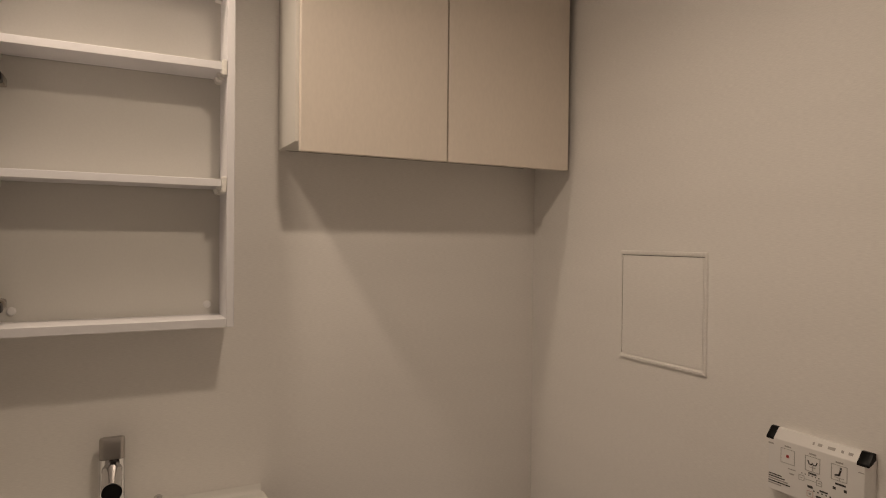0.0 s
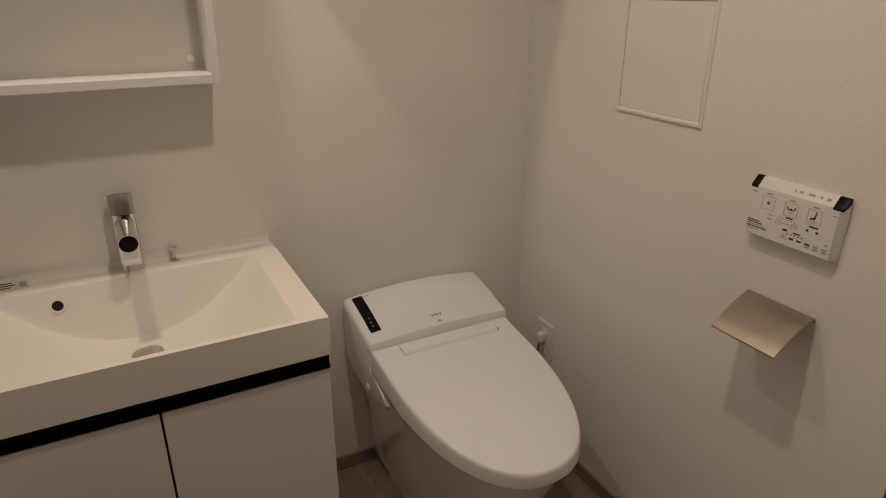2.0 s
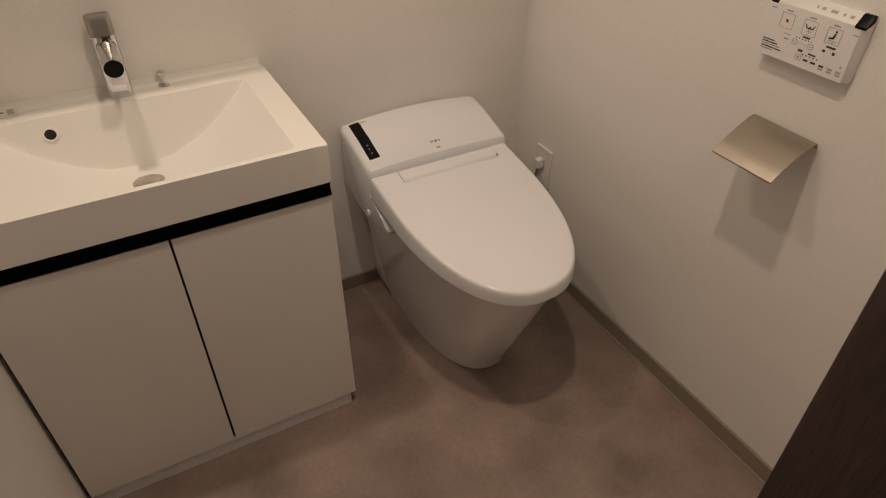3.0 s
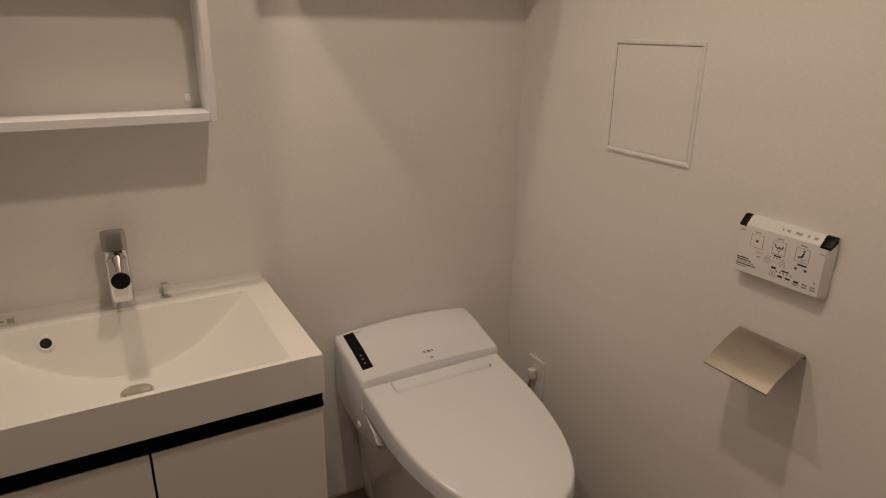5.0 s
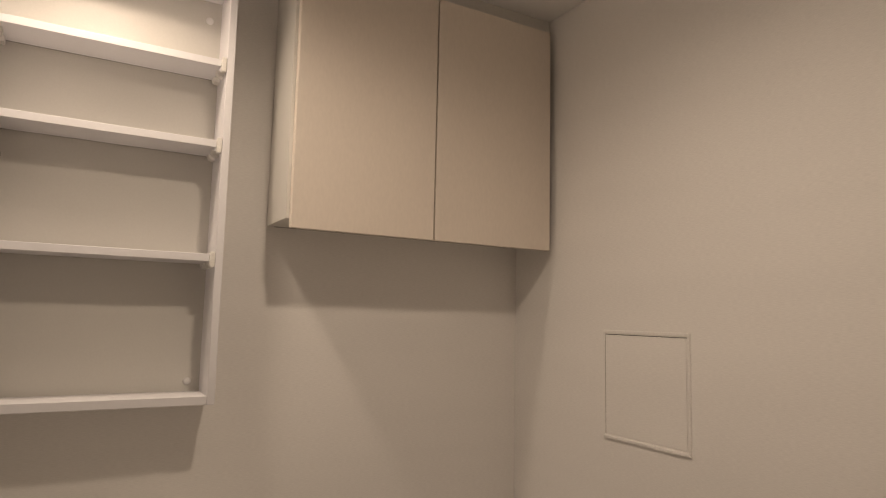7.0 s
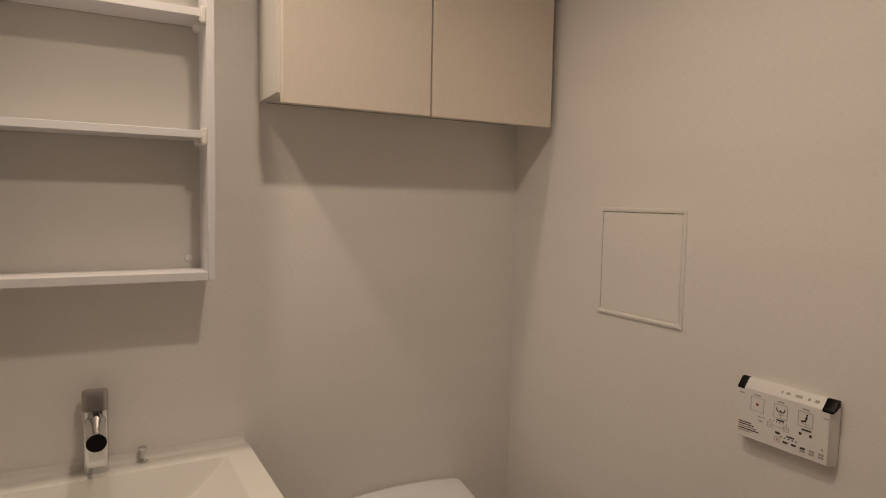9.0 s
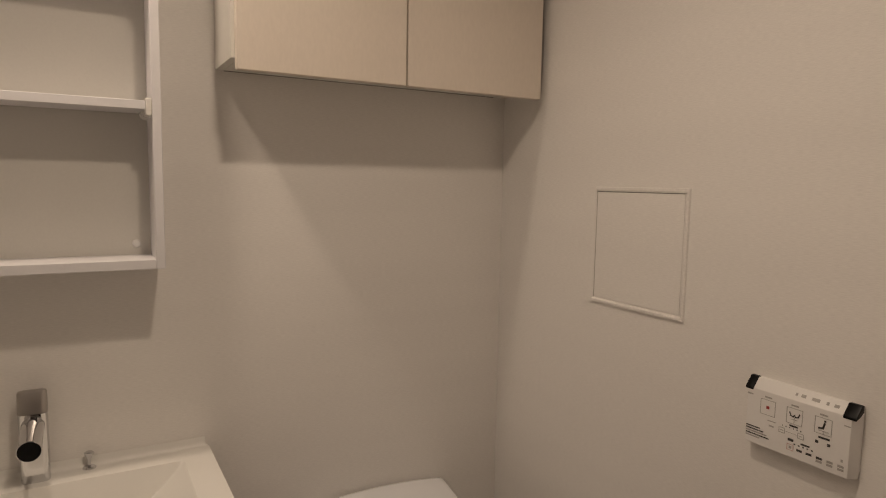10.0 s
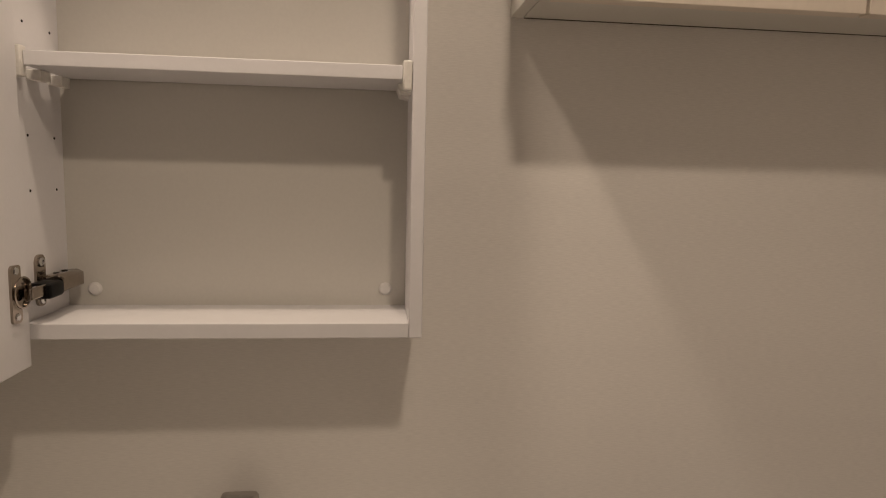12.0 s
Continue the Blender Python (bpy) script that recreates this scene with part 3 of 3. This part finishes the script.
TW = 0.209
prof = [(-0.006, 0.405), (-0.006, 0.560), (-0.012, 0.572), (-0.028, 0.576), (-0.10, 0.560), (-0.185, 0.5365), (-0.200, 0.529), (-0.2065, 0.515), (-0.2065, 0.495),
        (-0.213, 0.458), (-0.255, 0.440), (-0.292, 0.424), (-0.306, 0.408), (-0.296, 0.393), (-0.25, 0.378), (-0.16, 0.362), (-0.07, 0.376)]
rings = []
mid = Vector((sum(p[0] for p in prof) / len(prof), sum(p[1] for p in prof) / len(prof)))
for u, inset in [(-1, 0.012), (-0.985, 0.004), (-0.96, 0.0)] + [(k / 10, 0.0) for k in range(-9, 10)] + [(0.96, 0.0), (0.985, 0.004), (1, 0.012)]:
    ring = []
    for y, z in prof:
        d = (Vector((y, z)) - mid)
        q = Vector((y, z)) - d.normalized() * inset
        crown = 0.016 * (1 - u * u) * max(0.0, min(1.0, (q.y - 0.50) / 0.06))
        ring.append((TX + u * TW, q.x, q.y + crown))
    rings.append(ring)
tank = part("tank", loft(rings), SEAT_PLASTIC, toilet, smooth=35)


def tank_top(x, y, lift=0.0):
    u = (x - TX) / TW
    run = [p for p in prof if -0.19 < p[0] < -0.02 and p[1] > 0.5]
    for (ya, za), (yb, zb) in zip(run, run[1:]):
        if yb <= y <= ya:
            z = za + (zb - za) * (y - ya) / (yb - ya)
            break
    else:
        z = run[0][1] if y > run[0][0] else run[-1][1] + (y - run[-1][0]) * 0.45
    return Vector((x, y, z + 0.016 * (1 - u * u) * max(0.0, min(1.0, (z - 0.50) / 0.06)) + lift))


def tank_patch(name, x0, x1, y0, y1, mat, h=0.0012, label=""):
    n = max(1, round((y1 - y0) / 0.012))
    rows = [y0 + (y1 - y0) * k / n for k in range(n + 1)]
    rings = [[tank_top(x0, y, -0.003), tank_top(x1, y, -0.003), tank_top(x1, y, h), tank_top(x0, y, h)] for y in rows]
    return part(name, loft(rings), mat, tank, label)


tank_patch("control_panel", -0.577, -0.548, -0.168, -0.030, BLACK_PLASTIC, 0.0015, "black glossy control strip")
for y in (-0.120, -0.134, -0.148):
    tank_patch("indicator", -0.565, -0.561, y - 0.003, y, INK_GREY, 0.0021)
for k, w in enumerate((0.005, 0.0025, 0.006, 0.0025, 0.005)):
    tank_patch("emblem", -0.402 + 0.0062 * k, -0.402 + 0.0062 * k + w * 0.55, -0.173, -0.166, INK, 0.0006, "small dark maker's mark")
tank_patch("caption", -0.545, -0.528, -0.036, -0.033, INK_GREY, 0.0006)
tank_patch("sensor", TX - 0.005, TX + 0.006, -0.192, -0.188, INK_GREY, 0.001)
part("side_knob", lathe([(0.011, 0), (0.011, 0.005), (0.008, 0.008)], (TX - TW + 0.004, -0.185, 0.397), "-x", 18), SEAT_PLASTIC, tank)

# ---- vanity unit with moulded basin ----
VX0, VX1, VY, VTOP, VLOW = -1.421, -0.769, -0.436, 0.800, 0.716
VFRONT = -0.451
VM = -1.090
vanity = thing("vanity_cabinet", (VM, -0.2, 0), "white gloss vanity cabinet with two doors and a black finger groove", "cabinet")
part("carcass", box(VX0 + 0.020, VX1 - 0.020, VY + 0.022, -0.001, 0.062, 0.652, 0.001), WHITE_MELAMINE, vanity)
part("side_panel", box(VX0 + 0.004, VX0 + 0.0198, VY + 0.020, -0.001, 0.062, VLOW - 0.002, 0.001), WHITE_MELAMINE, vanity)
part("side_panel", box(VX1 - 0.0198, VX1 - 0.004, VY + 0.020, -0.001, 0.062, VLOW - 0.002, 0.001), WHITE_MELAMINE, vanity)
part("plinth", box(VX0 + 0.004, VX1 - 0.016, VY + 0.003, -0.001, FLOOR, 0.0618, 0.001), WHITE_MELAMINE, vanity)
groove = [(VY - 0.006, VLOW - 0.0005), (VY + 0.021, VLOW - 0.0005), (VY + 0.021, 0.663), (VY + 0.0185, 0.663), (VY + 0.0185, 0.6745), (VY + 0.001, 0.6752), (VY, 0.679),
          (VY + 0.004, 0.685), (VY + 0.007, 0.694), (VY + 0.002, 0.705)]
part("finger_groove", prism_x(groove, VX0 + 0.003, VX1 + 0.001), BLACK_CHANNEL, vanity, "black metal finger groove")
for x0, x1 in ((VX0 + 0.003, VM - 0.0022), (VM + 0.0022, VX1 - 0.002)):
    part("door", box(x0, x1, VY, VY + 0.018, 0.056, 0.6735, 0.0015), VANITY_DOOR, vanity)
# near-black strip set back between the doors, painting the gap's shade
part("door_gap_shade", box(VM - 0.0022, VM + 0.0022, VY + 0.012, VY + 0.019, 0.056, 0.673), GAP_DARK, vanity)
# added dark filler beside the vanity; its colour stands in for shade
structure("gap_shade_left", box(LEFT, VX0 + 0.003, VY + 0.03, 0.0, FLOOR, 0.70), GAP_DARK, "near-black filler standing in for the shaded gap between vanity and wall", "trim")

basin = thing("wash_basin", (VM, -0.22, VLOW), "white moulded one-piece washbasin counter with a curved bowl", "wash basin")
BX0, BX1, BY0, BY1, BD = -1.366, -0.828, -0.434, -0.066, 0.139


def bowl_depth(x, y):
    u = (x - (BX0 + BX1) / 2) / ((BX1 - BX0) / 2)
    if abs(u) >= 1 or not BY0 < y < BY1:
        return 0.0
    d = BD * (1 - u * u)
    back, front = (BY1 - y) / 0.030, (y - BY0) / 0.075
    ramp_b = min(1.0, back)
    ramp_f = min(1.0, front)
    steep = min(BD * ramp_b, BD * (1 - (1 - ramp_f) ** 2.0))
    k = 0.010
    h = max(0.0, min(1.0, 0.5 + 0.5 * (steep - d) / k))
    d = steep * (1 - h) + d * h - k * h * (1 - h)
    return max(0.0, d)


def steps(a, b, fine):
    out = {a, b}
    for f0, f1, s in fine:
        n = max(1, round((f1 - f0) / s))
        out |= {round(f0 + (f1 - f0) * k / n, 5) for k in range(n + 1)}
    return sorted(out)


xs = steps(VX0, VX1, [(VX0, BX0 - 0.01, 0.03), (BX0 - 0.008, BX0 + 0.03, 0.004), (BX0 + 0.03, BX1 - 0.03, 0.009), (BX1 - 0.03, BX1 + 0.008, 0.004), (BX1 + 0.01, VX1, 0.03)])
ys = steps(VFRONT, 0.0, [(VFRONT, BY0 - 0.006, 0.006), (BY0 - 0.004, BY0 + 0.09, 0.005), (BY0 + 0.09, BY1 - 0.05, 0.012), (BY1 - 0.05, BY1 + 0.006, 0.0025), (BY1 + 0.008, 0.0, 0.02)])
bm = bmesh.new()
grid = [[bm.verts.new((x, y, VTOP - bowl_depth(x, y))) for x in xs] for y in ys]
for j in range(len(ys) - 1):
    for i in range(len(xs) - 1):
        bm.faces.new((grid[j][i], grid[j][i + 1], grid[j + 1][i + 1], grid[j + 1][i]))
edge = grid[0] + [r[-1] for r in grid[1:]] + grid[-1][-2::-1] + [r[0] for r in grid[-2:0:-1]]
low = [bm.verts.new((v.co.x, v.co.y, VLOW)) for v in edge]
for k in range(len(edge)):
    bm.faces.new((edge[k], low[k], low[(k + 1) % len(edge)], edge[(k + 1) % len(edge)]))
rim = [e for e in bm.edges if abs(e.verts[0].co.z - VTOP) < 1e-6 and abs(e.verts[1].co.z - VTOP) < 1e-6
       and len([f for f in e.link_faces if abs(f.calc_center_median().z - VTOP) > 0.02]) == 1]
bmesh.ops.bevel(bm, geom=rim, offset=0.0038, segments=3, affect="EDGES", profile=0.5)
part("counter", bm, BASIN, basin, smooth=32)
cove = [(-0.0005, VTOP - 0.002), (-0.0005, VTOP + 0.0185), (-0.0012, VTOP + 0.0185)]
cove += [(-0.0125 + 0.010 * math.cos(radians(a)), VTOP + 0.0175 - 0.017 * math.sin(radians(a))) for a in (10, 25, 40, 55, 70, 82)]
cove += [(-0.0140, VTOP + 0.0004), (-0.0140, VTOP - 0.002)]
part("back_upstand", prism_x(cove, VX0, VX1 - 0.007), BASIN, basin, smooth=60)
dz = VTOP - bowl_depth(-1.091, -0.184)
part("drain_ring", lathe([(0.033, -0.004), (0.033, 0.0015), (0.029, 0.003), (0.026, 0.0015)], (-1.091, -0.184, dz)), DRAIN_STEEL, basin, "steel drain flange")
part("drain_plug", lathe([(0.0255, 0.0), (0.0255, 0.004), (0.020, 0.006), (0.004, 0.0065)], (-1.091, -0.184, dz)), DRAIN_STEEL, basin, "steel drain plug")
# overflow: moulded ring round a dark disc that paints the hole's shade
oz = 0.765
OC = Vector((-1.243, -0.0745, oz))
TILT_O = Matrix.Translation(OC) @ Matrix.Rotation(radians(-13), 4, "X") @ Matrix.Translation(-OC)
for name, prof_o, mat, text in (("overflow_ring", [(0.0165, -0.003), (0.0165, 0.0012), (0.0125, 0.0022), (0.011, 0.001), (0.011, -0.002)], BASIN, ""),
                                ("overflow_hole", [(0.0112, -0.002), (0.0112, 0.0006)], GAP_DARK, "dark overflow hole")):
    bm = lathe(prof_o, OC, "-y")
    bm.transform(TILT_O)
    part(name, bm, mat, basin, text)

label = thing("care_label", (-1.31, -0.02, VTOP), "small clear care label with grey print standing on the counter", "label")
part("film", box(-1.345, -1.288, -0.0275, -0.0268, VTOP + 0.001, VTOP + 0.019), LABEL_FILM, label)
for k, (a, b) in enumerate(((-1.341, -1.318), (-1.341, -1.312), (-1.341, -1.321))):
    part("print_line", box(a, b, -0.0279, -0.0270, VTOP + 0.0145 - 0.005 * k, VTOP + 0.0165 - 0.005 * k), INK, label)
part("print_block", box(-1.306, -1.293, -0.0279, -0.0270, VTOP + 0.004, VTOP + 0.015), INK_GREY, label)

pop = thing("drain_knob", (-0.998, -0.015, VTOP), "small chrome pop-up drain knob on the counter", "drain knob")
part("flange", lathe([(0.0125, 0.0), (0.0125, 0.0015), (0.010, 0.0035), (0.004, 0.005)], (-0.998, -0.015, VTOP)), CHROME, pop)
part("knob", lathe([(0.0032, 0.004), (0.0032, 0.016), (0.0045, 0.022), (0.0085, 0.029), (0.0088, 0.032), (0.006, 0.034)], (-0.998, -0.015, VTOP)), CHROME, pop)

# ---- tap ----
FX, FW2 = -1.0870, 0.0240
tap = thing("tap", (FX, -0.03, VTOP), "chrome single-lever basin tap on the counter", "tap")


def slab(z, y0, y1, hw, r=0.0205, n=9):
    """A rounded rectangle across the tap's column."""
    pts = []
    for cx, cy, a0 in ((hw - r, y1 - r, 0), (-hw + r, y1 - r, 90), (-hw + r, y0 + r, 180), (hw - r, y0 + r, 270)):
        for k in range(n + 1):
            a = radians(a0 + 90 * k / n)
            pts.append((FX + cx + r * math.cos(a), cy + r * math.sin(a), z))
    return pts


def tap_ring(z, yf, yb, hw, r, lean=0.0):
    return [(x, y, q + lean * (y + 0.03)) for x, y, q in slab(z, yf, yb, hw, r)]


col = part("column", loft([tap_ring(VTOP, -0.0420, -0.003, FW2 - 0.0008, 0.010), tap_ring(VTOP + 0.002, -0.0428, -0.003, FW2, 0.011), tap_ring(0.83, -0.0435, -0.004, FW2, 0.011),
                           tap_ring(0.865, -0.0450, -0.006, FW2, 0.011), tap_ring(0.905, -0.0470, -0.009, FW2, 0.011), tap_ring(0.936, -0.0500, -0.012, FW2, 0.011)]), CHROME, tap)
# chrome lever; its darker metal paints in the reflection of the dim hall
part("lever", loft([tap_ring(0.9363, -0.0495, -0.012, FW2 - 0.0006, 0.011), tap_ring(0.9372, -0.0515, -0.012, FW2 + 0.0002, 0.011), tap_ring(0.952, -0.0480, -0.014, FW2 + 0.0004, 0.011),
                    tap_ring(0.967, -0.0430, -0.018, FW2 + 0.0004, 0.010), tap_ring(0.974, -0.0405, -0.021, FW2 + 0.0002, 0.009),
                    tap_ring(0.9775, -0.0388, -0.025, FW2 - 0.0014, 0.0065), tap_ring(0.9792, -0.0362, -0.029, FW2 - 0.007, 0.0033)]), DIMMED_CHROME, tap)
d = Vector((0, -0.994, -0.085)).normalized()
side, up = Vector((1, 0, 0)), Vector((1, 0, 0)).cross(d)
c0 = Vector((FX, -0.040, 0.914))


def spout_ring(r, h, n=32):
    return [c0 + d * h + r * (math.cos(2 * math.pi * k / n) * side + math.sin(2 * math.pi * k / n) * up) for k in range(n)]


spout = part("spout", loft([spout_ring(r, h) for r, h in ((0.0205, 0.0), (0.0190, 0.008), (0.0184, 0.02), (0.0186, 0.108), (0.0192, 0.1105), (0.0190, 0.1125), (0.0182, 0.1130))]), CHROME, tap)
part("end_cap", loft([spout_ring(0.0181, 0.1120), spout_ring(0.0181, 0.1136), spout_ring(0.0169, 0.1142), spout_ring(0.003, 0.1144)]), BLACK_PLASTIC, spout, "glossy black end cap")
part("aerator", lathe([(0.0105, 0.0), (0.0105, -0.005), (0.0085, -0.0055)], (FX, -0.136, 0.8925)), CHROME, spout)
